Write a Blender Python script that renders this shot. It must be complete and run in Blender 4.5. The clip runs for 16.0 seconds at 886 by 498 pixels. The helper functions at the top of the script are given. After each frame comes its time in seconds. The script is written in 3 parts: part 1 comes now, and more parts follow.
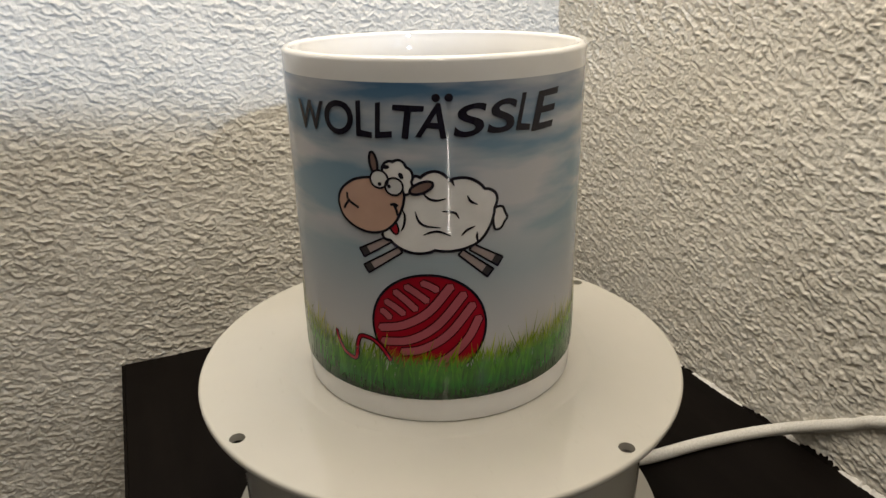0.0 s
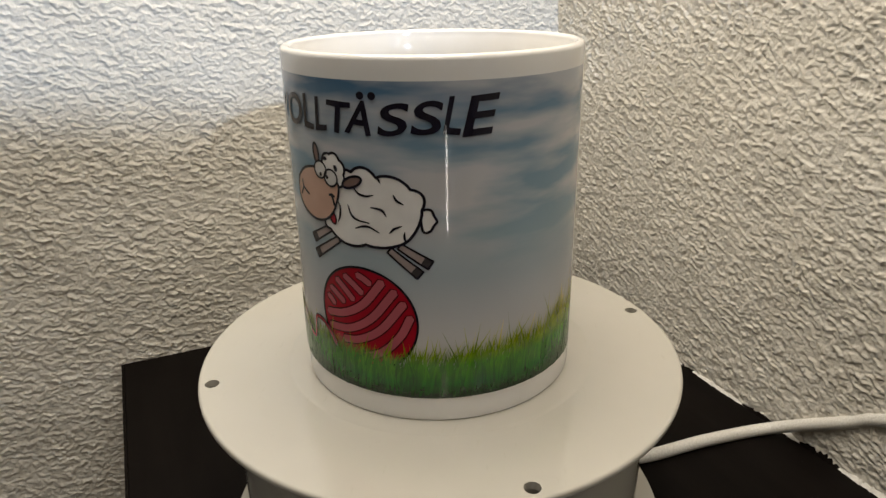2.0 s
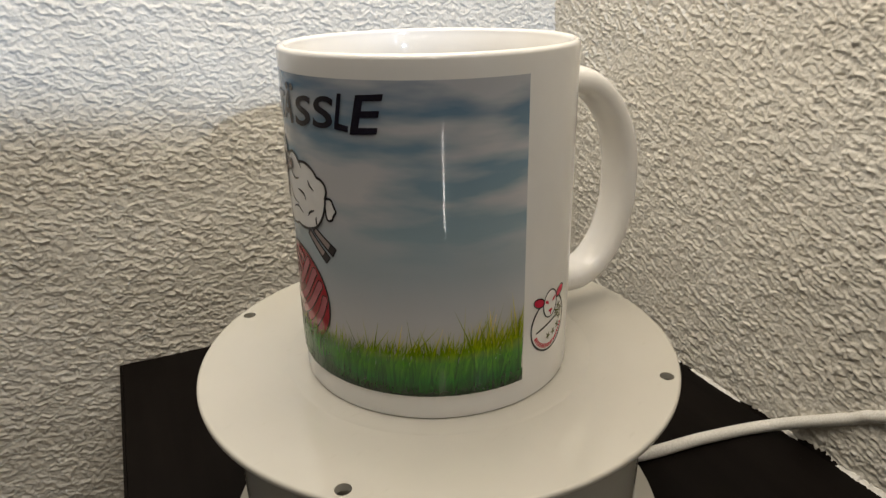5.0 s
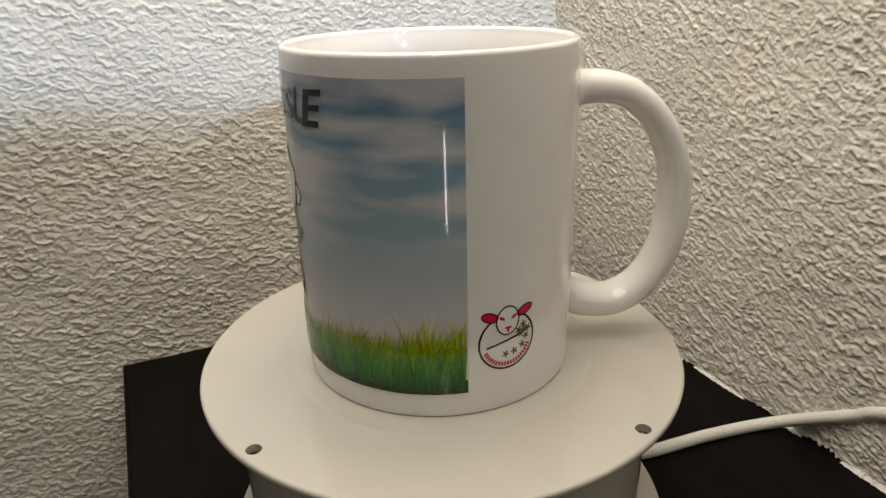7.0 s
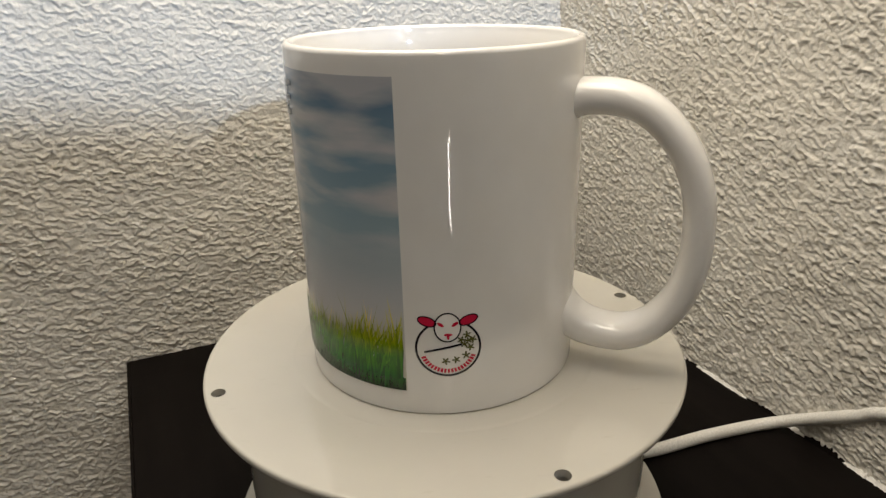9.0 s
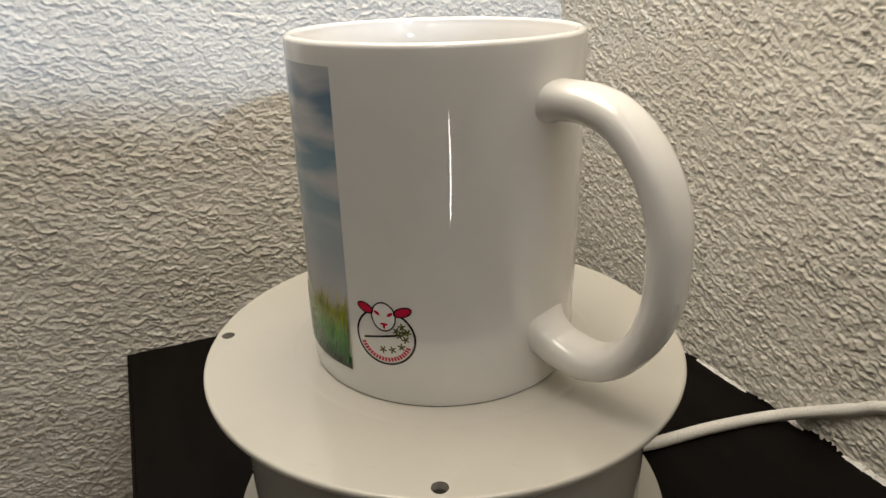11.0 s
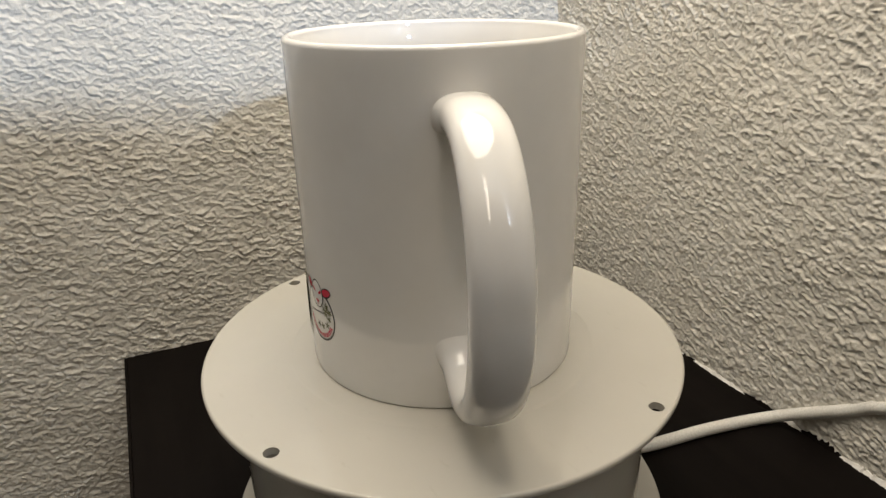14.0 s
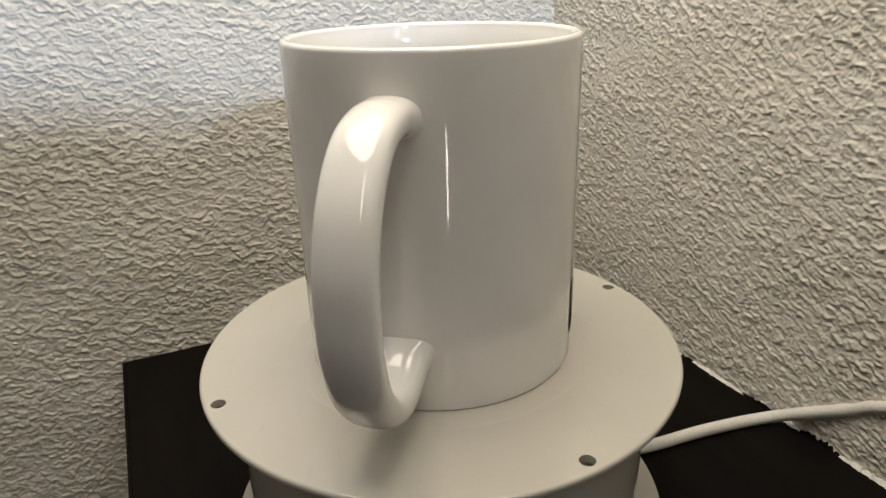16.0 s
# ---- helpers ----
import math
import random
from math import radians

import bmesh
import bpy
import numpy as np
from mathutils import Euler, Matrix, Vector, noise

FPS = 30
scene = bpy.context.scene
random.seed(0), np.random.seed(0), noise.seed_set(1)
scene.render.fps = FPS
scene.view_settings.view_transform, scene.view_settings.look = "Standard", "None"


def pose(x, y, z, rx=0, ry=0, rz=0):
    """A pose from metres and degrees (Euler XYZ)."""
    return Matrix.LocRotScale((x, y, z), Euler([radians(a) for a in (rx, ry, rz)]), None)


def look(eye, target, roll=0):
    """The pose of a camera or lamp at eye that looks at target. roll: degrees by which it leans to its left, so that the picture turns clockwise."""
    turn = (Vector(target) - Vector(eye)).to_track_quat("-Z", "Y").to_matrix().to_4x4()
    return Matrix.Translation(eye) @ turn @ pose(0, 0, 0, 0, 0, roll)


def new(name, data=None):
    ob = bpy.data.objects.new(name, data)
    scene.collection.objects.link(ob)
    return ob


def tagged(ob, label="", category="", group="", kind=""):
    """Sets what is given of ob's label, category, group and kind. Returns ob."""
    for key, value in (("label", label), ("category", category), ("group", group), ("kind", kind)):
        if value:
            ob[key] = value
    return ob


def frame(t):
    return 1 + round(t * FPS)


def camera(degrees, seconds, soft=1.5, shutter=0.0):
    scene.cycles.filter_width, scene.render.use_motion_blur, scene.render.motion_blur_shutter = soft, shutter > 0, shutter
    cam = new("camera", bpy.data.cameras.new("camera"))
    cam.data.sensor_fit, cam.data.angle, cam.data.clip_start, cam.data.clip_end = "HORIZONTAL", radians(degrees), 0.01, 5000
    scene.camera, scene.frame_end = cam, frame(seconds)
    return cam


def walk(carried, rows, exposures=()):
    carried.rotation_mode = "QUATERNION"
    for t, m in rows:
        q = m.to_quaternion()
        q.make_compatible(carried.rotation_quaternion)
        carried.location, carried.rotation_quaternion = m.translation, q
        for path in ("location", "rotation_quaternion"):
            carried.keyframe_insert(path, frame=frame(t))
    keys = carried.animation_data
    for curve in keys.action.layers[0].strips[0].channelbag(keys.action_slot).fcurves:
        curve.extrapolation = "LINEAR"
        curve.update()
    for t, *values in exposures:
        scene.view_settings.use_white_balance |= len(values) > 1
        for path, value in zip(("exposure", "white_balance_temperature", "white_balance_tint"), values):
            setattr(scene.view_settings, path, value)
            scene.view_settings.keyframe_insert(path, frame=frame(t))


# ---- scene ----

# ---------------------------------------------------------------- camera
cam = camera(66.30, 16.0, soft=1.4)
# the camera stands in one place and only sways: seconds, tilt down, lean, turn to the right
EYE = (0.0019, -0.1937, 0.1107)
SWAY = [
    (0, 21.70, 0.92, -0.17),
    (0.5, 21.65, 1.04, -0.12),
    (1, 21.69, 1.25, -0.12),
    (1.5, 21.72, 1.16, -0.11),
    (2, 21.80, 1.01, -0.13),
    (2.5, 21.84, 1.00, -0.13),
    (3, 21.85, 0.92, -0.01),
    (3.5, 21.82, 1.01, 0.10),
    (4, 21.84, 1.12, 0.09),
    (6.5, 21.95, 1.38, -0.05),
    (7, 21.98, 1.62, -0.16),
    (7.5, 21.98, 1.65, -0.17),
    (8, 22.02, 1.59, -0.29),
    (8.5, 22.07, 1.52, -0.39),
    (9, 22.14, 1.46, -0.45),
    (11.5, 22.77, 1.38, -0.48),
    (12, 22.79, 1.32, -0.45),
    (12.5, 22.66, 1.40, -0.35),
    (13, 22.51, 1.54, -0.24),
    (13.5, 22.52, 1.58, -0.29),
    (14, 22.52, 1.49, -0.25),
    (14.5, 22.49, 1.49, -0.23),
    (15, 22.44, 1.49, -0.15),
    (15.5, 22.36, 1.61, -0.07),
    (16, 22.34, 1.76, -0.06),
]
walk(cam, [(t, pose(*EYE, 90 - tilt, 0, -turn) @ pose(0, 0, 0, 0, 0, -lean)) for t, tilt, lean, turn in SWAY],
     [(0, -0.05), (7, -0.08), (14.5, -0.10), (15.5, -0.15), (16, -0.19)])

# the table's turn about its axis, in degrees
TURN = [
    (0, 17.57),
    (1, 5.63),
    (2, -6.37),
    (3, -18.41),
    (4, -30.45),
    (5, -42.50),
    (6, -54.56),
    (7, -66.65),
    (8, -78.75),
    (9, -90.84),
    (10, -102.91),
    (11, -114.95),
    (12, -126.98),
    (13, -139.03),
    (14, -151.16),
    (15, -163.41),
    (16, -175.80),
]

# ---------------------------------------------------------------- plan (metres)
MUG_R, MUG_H = 0.041, 0.0952
MUG_OFF = (-0.00035, -0.00059)          # the mug stands a little off the axis
PLATE_R, HOLE_RING, DRUM_R, BASE_R = 0.0751, 0.0710, 0.0655, 0.0738
SHELF_Z = -0.0630
CORNER_TURN = 24.32          # the corner of the room stands turned
WALL_BACK, WALL_SIDE = 0.1507, 0.1403
SHELF_EDGE, SHELF_FRONT = -0.1045, -0.31
HANDLE_PHI = 71.3
PRINT_PHI = -108.0
CORNER = pose(0, 0, 0, 0, 0, CORNER_TURN)   # x along the back wall, y along the side wall

# ---------------------------------------------------------------- light
scene.view_settings.exposure = 0.0
world = bpy.data.worlds.new("room_air")
scene.world = world
world.use_nodes = True
world.node_tree.nodes["Background"].inputs[0].default_value = (0.75, 0.85, 1.0, 1)
world.node_tree.nodes["Background"].inputs[1].default_value = 0.02


def area_lamp(name, eye, target, size_x, size_y, watts, colour, outline="RECTANGLE"):
    data = bpy.data.lights.new(name, "AREA")
    data.shape, data.size, data.size_y = outline, size_x, size_y
    data.energy, data.color = watts, colour
    ob = new(name, data)
    ob.matrix_basis = look(eye, target)
    return ob


# lamp above the corner, ceiling light of the room, a cool spot on the back wall, an added unseen strip lamp for the
# mug's upright streak
area_lamp("corner_lamp", (-0.03, 0.01, 0.41), (0.0, 0.02, 0), 0.38, 0.30, 2.0, (1.0, 0.885, 0.725), "ELLIPSE")
area_lamp("ceiling_light", (0.09, -1.05, 0.95), (0.08, -0.95, -1), 0.12, 0.90, 2.3, (1.0, 0.86, 0.69))
area_lamp("streak_light", (0.31, -1.96, -0.50), (0, -0.04, 0.06), 0.035, 0.31, 0.58, (1.0, 0.94, 0.86))
# the cool lamp's lower edge crosses the back wall 5 cm over the plate
cool_eye, cool_rim, cool_half = Vector((0.44, -0.95, 0.47)), Vector((-0.125, 0.108, 0.044)), 48.0
edge = (cool_rim - cool_eye).normalized()
rise = (Vector((0, 0, 1)) - edge * edge.z).normalized()
rise = (rise + 0.12 * edge.cross(rise)).normalized()
spot = bpy.data.lights.new("cool_spot", "SPOT")
spot.energy, spot.color, spot.shadow_soft_size, spot.spot_blend = 38.0, (0.60, 0.75, 1.0), 0.015, 0.04
spot.spot_size = radians(2 * cool_half)
new("cool_spot", spot).matrix_basis = look(cool_eye, cool_eye + edge * math.cos(radians(cool_half)) + rise * math.sin(radians(cool_half)))

# ---------------------------------------------------------------- materials
def material(name, base, rough=0.5, metal=0.0):
    m = bpy.data.materials.new(name)
    m.use_nodes = True
    b = m.node_tree.nodes["Principled BSDF"]
    b.inputs["Base Color"].default_value = (*base, 1)
    b.inputs["Roughness"].default_value = rough
    b.inputs["Metallic"].default_value = metal
    return m, m.node_tree.nodes, m.node_tree.links, b


def noise_node(nodes, links, scale, detail=4, rough=0.55, coord="Object", stretch=(1, 1, 1)):
    tc = nodes.new("ShaderNodeTexCoord")
    mp = nodes.new("ShaderNodeMapping")
    mp.inputs["Scale"].default_value = stretch
    links.new(tc.outputs[coord], mp.inputs["Vector"])
    n = nodes.new("ShaderNodeTexNoise")
    n.inputs["Scale"].default_value, n.inputs["Detail"].default_value, n.inputs["Roughness"].default_value = scale, detail, rough
    links.new(mp.outputs["Vector"], n.inputs["Vector"])
    return n.outputs["Fac"]


def ramp(nodes, links, fac, stops):
    r = nodes.new("ShaderNodeValToRGB")
    el = r.color_ramp.elements
    while len(el) < len(stops):
        el.new(0.5)
    for e, (p, c) in zip(el, stops):
        e.position, e.color = p, (*c, 1)
    links.new(fac, r.inputs["Fac"])
    return r.outputs["Color"]


def blend(nodes, links, fac, a, b, how="MIX"):
    n = nodes.new("ShaderNodeMix")
    n.data_type, n.blend_type = "RGBA", how
    ins = [s for s in n.inputs if s.enabled]
    for value, slot in zip((fac, a, b), ins):
        if hasattr(value, "links"):
            links.new(value, slot)
        elif isinstance(value, (int, float)):
            slot.default_value = value
        else:
            slot.default_value = (*value, 1)
    return [s for s in n.outputs if s.enabled][0]


def bump(nodes, links, b, fac, strength, dist):
    n = nodes.new("ShaderNodeBump")
    n.inputs["Strength"].default_value, n.inputs["Distance"].default_value = strength, dist
    links.new(fac, n.inputs["Height"])
    links.new(n.outputs["Normal"], b.inputs["Normal"])


def plaster_material():
    m, N, L, b = material("roughcast_plaster", (0.72, 0.7, 0.65), 0.85)
    big = noise_node(N, L, 14, 4)
    fine = noise_node(N, L, 900, 3, 0.7)
    c = ramp(N, L, big, [(0.3, (0.66, 0.628, 0.56)), (0.7, (0.73, 0.705, 0.648))])
    c2 = ramp(N, L, fine, [(0.3, (0.90, 0.89, 0.87)), (0.7, (1, 1, 1))])
    L.new(blend(N, L, 1.0, c, c2, "MULTIPLY"), b.inputs["Base Color"])
    bump(N, L, b, fine, 0.7, 0.0005)
    return m


def glaze_material():
    m, N, L, b = material("white_glaze", (0.80, 0.79, 0.77), 0.10)
    b.inputs["IOR"].default_value = 1.68
    spots = noise_node(N, L, 60, 3)
    L.new(ramp(N, L, spots, [(0.3, (0.77, 0.75, 0.715)), (0.7, (0.81, 0.79, 0.755))]), b.inputs["Base Color"])
    L.new(ramp(N, L, noise_node(N, L, 35, 2), [(0.3, (0.03, 0.03, 0.03)), (0.8, (0.07, 0.07, 0.07))]), b.inputs["Roughness"])
    bump(N, L, b, noise_node(N, L, 70, 1), 0.16, 0.0006)
    return m


def plastic_material():
    m, N, L, b = material("cream_plastic", (0.78, 0.75, 0.68), 0.28)
    b.inputs["IOR"].default_value = 1.6
    c = ramp(N, L, noise_node(N, L, 22, 5), [(0.25, (0.50, 0.475, 0.415)), (0.75, (0.54, 0.515, 0.455))])
    scuff = ramp(N, L, noise_node(N, L, 420, 4, 0.6, stretch=(1, 0.25, 1)), [(0.24, (0.93, 0.92, 0.9)), (0.36, (1, 1, 1))])
    L.new(blend(N, L, 1.0, c, scuff, "MULTIPLY"), b.inputs["Base Color"])
    L.new(ramp(N, L, noise_node(N, L, 40, 5), [(0.3, (0.03, 0.03, 0.03)), (0.8, (0.07, 0.07, 0.07))]), b.inputs["Roughness"])
    bump(N, L, b, noise_node(N, L, 60, 2), 0.03, 0.0003)
    return m


def shelf_material():
    m, N, L, b = material("black_stained_board", (0.012, 0.009, 0.008), 0.5)
    grain = noise_node(N, L, 60, 6, 0.65, stretch=(1, 0.08, 1))
    c = ramp(N, L, grain, [(0.3, (0.004, 0.003, 0.0026)), (0.7, (0.009, 0.007, 0.006))])
    dust = ramp(N, L, noise_node(N, L, 330, 2, 0.5), [(0.765, (0, 0, 0)), (0.79, (0.07, 0.07, 0.065))])
    L.new(blend(N, L, 1.0, c, dust, "ADD"), b.inputs["Base Color"])
    L.new(ramp(N, L, noise_node(N, L, 25, 4), [(0.3, (0.42, 0.42, 0.42)), (0.8, (0.6, 0.6, 0.6))]), b.inputs["Roughness"])
    b.inputs["Specular IOR Level"].default_value = 0.05
    bump(N, L, b, grain, 0.15, 0.0006)
    return m


def cable_material():
    m, N, L, b = material("white_cable_sleeve", (0.74, 0.72, 0.67), 0.55)
    weave = noise_node(N, L, 1500, 2, 0.6)
    L.new(ramp(N, L, weave, [(0.3, (0.62, 0.60, 0.55)), (0.7, (0.78, 0.76, 0.71))]), b.inputs["Base Color"])
    bump(N, L, b, weave, 0.4, 0.0003)
    return m


def plain_material(name, base, rough=0.7, vary=0.12, scale=30):
    m, N, L, b = material(name, base, rough)
    n = noise_node(N, L, scale, 4)
    L.new(ramp(N, L, n, [(0.3, tuple(v * (1 - vary) for v in base)), (0.7, tuple(min(1, v * (1 + vary)) for v in base))]), b.inputs["Base Color"])
    return m


def ink_material(name, base, vary=0.08):
    m, N, L, b = material(name, base, 0.06)
    n = noise_node(N, L, 9, 3, coord="UV")
    L.new(ramp(N, L, n, [(0.3, tuple(v * (1 - vary) for v in base)), (0.7, tuple(min(1, v * (1 + vary)) for v in base))]), b.inputs["Base Color"])
    return m


def sky_ink_material():
    """Printed sky: blue at the top, wisps of cloud, pale towards the meadow (UV in decimetres)."""
    m, N, L, b = material("sky_ink", (0.3, 0.36, 0.38), 0.06)
    tc = N.new("ShaderNodeTexCoord")
    sep = N.new("ShaderNodeSeparateXYZ")
    L.new(tc.outputs["UV"], sep.inputs[0])
    grad = ramp(N, L, sep.outputs["Y"], [(0.07, (0.60, 0.58, 0.42)), (0.2, (0.58, 0.55, 0.54)), (0.36, (0.46, 0.48, 0.50)),
                                          (0.52, (0.29, 0.39, 0.44)), (0.70, (0.20, 0.31, 0.39)), (0.80, (0.16, 0.25, 0.33)), (0.9, (0.06, 0.14, 0.24))])
    wisp = noise_node(N, L, 3.4, 4, 0.42, "UV", (0.75, 3.1, 1))
    amount = ramp(N, L, wisp, [(0.42, (0, 0, 0)), (0.60, (0.95, 0.95, 0.95))])
    high = ramp(N, L, sep.outputs["Y"], [(0.42, (0, 0, 0)), (0.58, (1, 1, 1)), (0.88, (0.75, 0.75, 0.75))])
    fac = blend(N, L, 1.0, amount, high, "MULTIPLY")
    L.new(blend(N, L, fac, grad, (0.60, 0.58, 0.58)), b.inputs["Base Color"])
    return m


def grass_ink_material():
    m, N, L, b = material("grass_ink", (0.1, 0.2, 0.03), 0.06)
    tc = N.new("ShaderNodeTexCoord")
    sep = N.new("ShaderNodeSeparateXYZ")
    L.new(tc.outputs["UV"], sep.inputs[0])
    green = ramp(N, L, sep.outputs["Y"], [(0.075, (0.003, 0.026, 0.002)), (0.12, (0.006, 0.125, 0.001)), (0.175, (0.065, 0.25, 0.003)), (0.22, (0.30, 0.36, 0.012)), (0.28, (0.66, 0.56, 0.16))])
    geo = N.new("ShaderNodeNewGeometry")
    vary = ramp(N, L, geo.outputs["Random Per Island"], [(0.0, (0.3, 0.42, 0.16)), (0.4, (0.6, 0.74, 0.34)), (0.8, (1.0, 1.05, 0.55)), (1.0, (1.7, 1.4, 1.6))])
    L.new(blend(N, L, 1.0, green, vary, "MULTIPLY"), b.inputs["Base Color"])
    return m


PLASTER, GLAZE, PLASTIC, SHELF, CABLE = plaster_material(), glaze_material(), plastic_material(), shelf_material(), cable_material()
FILLER = plain_material("white_filler", (0.72, 0.70, 0.66), 0.8, 0.15, 300)
ROOM_PAINT = plain_material("room_paint", (0.55, 0.50, 0.42), 0.9, 0.05, 3)
FLOOR_WOOD = plain_material("floor_boards", (0.22, 0.14, 0.08), 0.5, 0.2, 6)
SKY_INK, GRASS_INK = sky_ink_material(), grass_ink_material()
BLACK_INK = ink_material("black_ink", (0.009, 0.008, 0.018))
WOOL_INK = ink_material("wool_ink", (0.82, 0.80, 0.77))
SKIN_INK = ink_material("snout_ink", (0.58, 0.37, 0.28))
EAR_INK = ink_material("ear_ink", (0.20, 0.13, 0.11))
LEG_INK = ink_material("leg_ink", (0.36, 0.29, 0.27))
HOOF_INK = ink_material("hoof_ink", (0.05, 0.045, 0.045))
EYE_INK = ink_material("eye_white_ink", (0.66, 0.65, 0.63))
WINE_INK = ink_material("yarn_dark_ink", (0.055, 0.002, 0.006))
RED_INK = ink_material("yarn_red_ink", (0.34, 0.006, 0.018))
ROSE_INK = ink_material("yarn_rose_ink", (0.42, 0.10, 0.12))
TONGUE_INK = ink_material("tongue_ink", (0.42, 0.02, 0.03))
EMBLEM_RED = ink_material("emblem_red_ink", (0.55, 0.015, 0.05))
OLIVE_INK = ink_material("olive_ink", (0.10, 0.10, 0.03))

# ---------------------------------------------------------------- mesh helpers
def part(name, bm, mat, parent=None, label="", smooth=True):
    me = bpy.data.meshes.new(name)
    bm.edges.index_update()
    sharp = {e.index for e in bm.edges if len(e.link_faces) == 2 and e.calc_face_angle(0) > 0.7}
    bm.to_mesh(me)
    bm.free()
    if smooth:
        for e in me.edges:
            e.use_edge_sharp = e.index in sharp
        me.polygons.foreach_set("use_smooth", [True] * len(me.polygons))
    me.materials.append(mat)
    ob = new(name, me)
    ob.parent = parent
    return tagged(ob, label) if label else ob


def empty(name):
    ob = new(name)
    ob.empty_display_size = 0.01
    return ob


def lathe(profile, seg=160, closed=False):
    """Turn a profile of (r, z) about the axis."""
    bm = bmesh.new()
    rings = []
    for r, z in profile:
        if r < 1e-6:
            rings.append([bm.verts.new((0, 0, z))])
        else:
            rings.append([bm.verts.new((r * math.cos(a), r * math.sin(a), z)) for a in (2 * math.pi * k / seg for k in range(seg))])
    pairs = list(zip(rings, rings[1:])) + ([(rings[-1], rings[0])] if closed else [])
    for a, b in pairs:
        for k in range(seg):
            j = (k + 1) % seg
            if len(a) == 1:
                bm.faces.new((a[0], b[j], b[k]))
            elif len(b) == 1:
                bm.faces.new((a[k], a[j], b[0]))
            else:
                bm.faces.new((a[k], a[j], b[j], b[k]))
    bmesh.ops.recalc_face_normals(bm, faces=bm.faces)
    return bm


def arc(cr, cz, r, a0, a1, n):
    return [(cr + r * math.cos(radians(a0 + (a1 - a0) * k / n)), cz + r * math.sin(radians(a0 + (a1 - a0) * k / n))) for k in range(n + 1)]


def box(x0, x1, y0, y1, z0, z1, bevel=0.0):
    bm = bmesh.new()
    bmesh.ops.create_cube(bm, size=1)
    for v in bm.verts:
        v.co = Vector(((x0 + x1) / 2 + v.co.x * (x1 - x0), (y0 + y1) / 2 + v.co.y * (y1 - y0), (z0 + z1) / 2 + v.co.z * (z1 - z0)))
    if bevel:
        bmesh.ops.bevel(bm, geom=bm.edges[:], offset=bevel, segments=3, affect="EDGES", profile=0.5)
    return bm


def spline(points, steps):
    """Points on a Catmull-Rom curve through the given ones."""
    p = [Vector(q) for q in points]
    p = [2 * p[0] - p[1]] + p + [2 * p[-1] - p[-2]]
    out = []
    for i in range(1, len(p) - 2):
        for k in range(steps):
            s = k / steps
            out.append(0.5 * (2 * p[i] + (p[i + 1] - p[i - 1]) * s + (2 * p[i - 1] - 5 * p[i] + 4 * p[i + 1] - p[i + 2]) * s * s
                              + (3 * p[i] - p[i - 1] - 3 * p[i + 1] + p[i + 2]) * s ** 3))
    out.append(p[-2])
    return out


# ---------------------------------------------------------------- walls of roughcast plaster
def lattice(shape_seed, u, v):
    """Smooth gradient noise on arrays, about -1 to 1."""
    rng = np.random.RandomState(shape_seed)
    ang = rng.rand(256, 256) * 2 * np.pi
    iu, iv = np.floor(u).astype(int), np.floor(v).astype(int)
    fu, fv = u - iu, v - iv
    su, sv = fu * fu * fu * (fu * (fu * 6 - 15) + 10), fv * fv * fv * (fv * (fv * 6 - 15) + 10)

    def corner(du, dv):
        a = ang[(iu + du) % 256, (iv + dv) % 256]
        return np.cos(a) * (fu - du) + np.sin(a) * (fv - dv)
    top = corner(0, 0) * (1 - su) + corner(1, 0) * su
    low = corner(0, 1) * (1 - su) + corner(1, 1) * su
    return (top * (1 - sv) + low * sv) * 1.5


def crumbs(shape_seed, u, v):
    """Rounded grains on a jittered grid: 1 on a grain's top, 0 in the joints."""
    rng = np.random.RandomState(shape_seed)
    ju, jv, size = rng.rand(256, 256), rng.rand(256, 256), 0.45 + 0.55 * rng.rand(256, 256)
    iu, iv = np.floor(u).astype(int), np.floor(v).astype(int)
    top = np.zeros_like(u)
    for du in (-1, 0, 1):
        for dv in (-1, 0, 1):
            a, b = (iu + du) % 256, (iv + dv) % 256
            d2 = (u - iu - du - ju[a, b]) ** 2 + (v - iv - dv - jv[a, b]) ** 2
            top = np.maximum(top, size[a, b] * (1 - np.minimum(1, d2 / (0.85 * size[a, b]) ** 2)) ** 0.7)
    return top


def plaster_relief(u, v, seed, slope):
    """Height of thrown plaster, grains of 1 to 4 mm, in metres."""
    mm_u, mm_v = u * 680 + 40, v * 770 + 400
    wu = mm_u + 0.9 * lattice(seed, mm_u / 2.3, mm_v / 2.3)
    wv = mm_v + slope * mm_u + 0.9 * lattice(seed + 1, mm_u / 2.3, mm_v / 2.3)
    a = lattice(seed + 2, wu / 3.5, wv / 2.1)
    b = lattice(seed + 3, wu / 1.6, wv / 1.05)
    c = lattice(seed + 4, mm_u / 0.9, mm_v / 0.8)
    big = lattice(seed + 5, mm_u / 25, mm_v / 25)
    grains = crumbs(seed + 6, wu / 2.3, wv / 1.6)
    small = crumbs(seed + 7, wu / 1.25, wv / 1.0)
    s = np.clip((a + 0.6 * b + 0.25 * c + 0.6) / 1.5, 0, 1)
    lively = 1.0 + 0.4 * lattice(seed + 8, mm_u / 14, mm_v / 14)
    return 1.08 * lively * (0.00018 * grains + 0.00013 * small + 0.00058 * s * s * (3 - 2 * s) + 0.00020 * b + 0.00012 * c) + 0.0005 * big


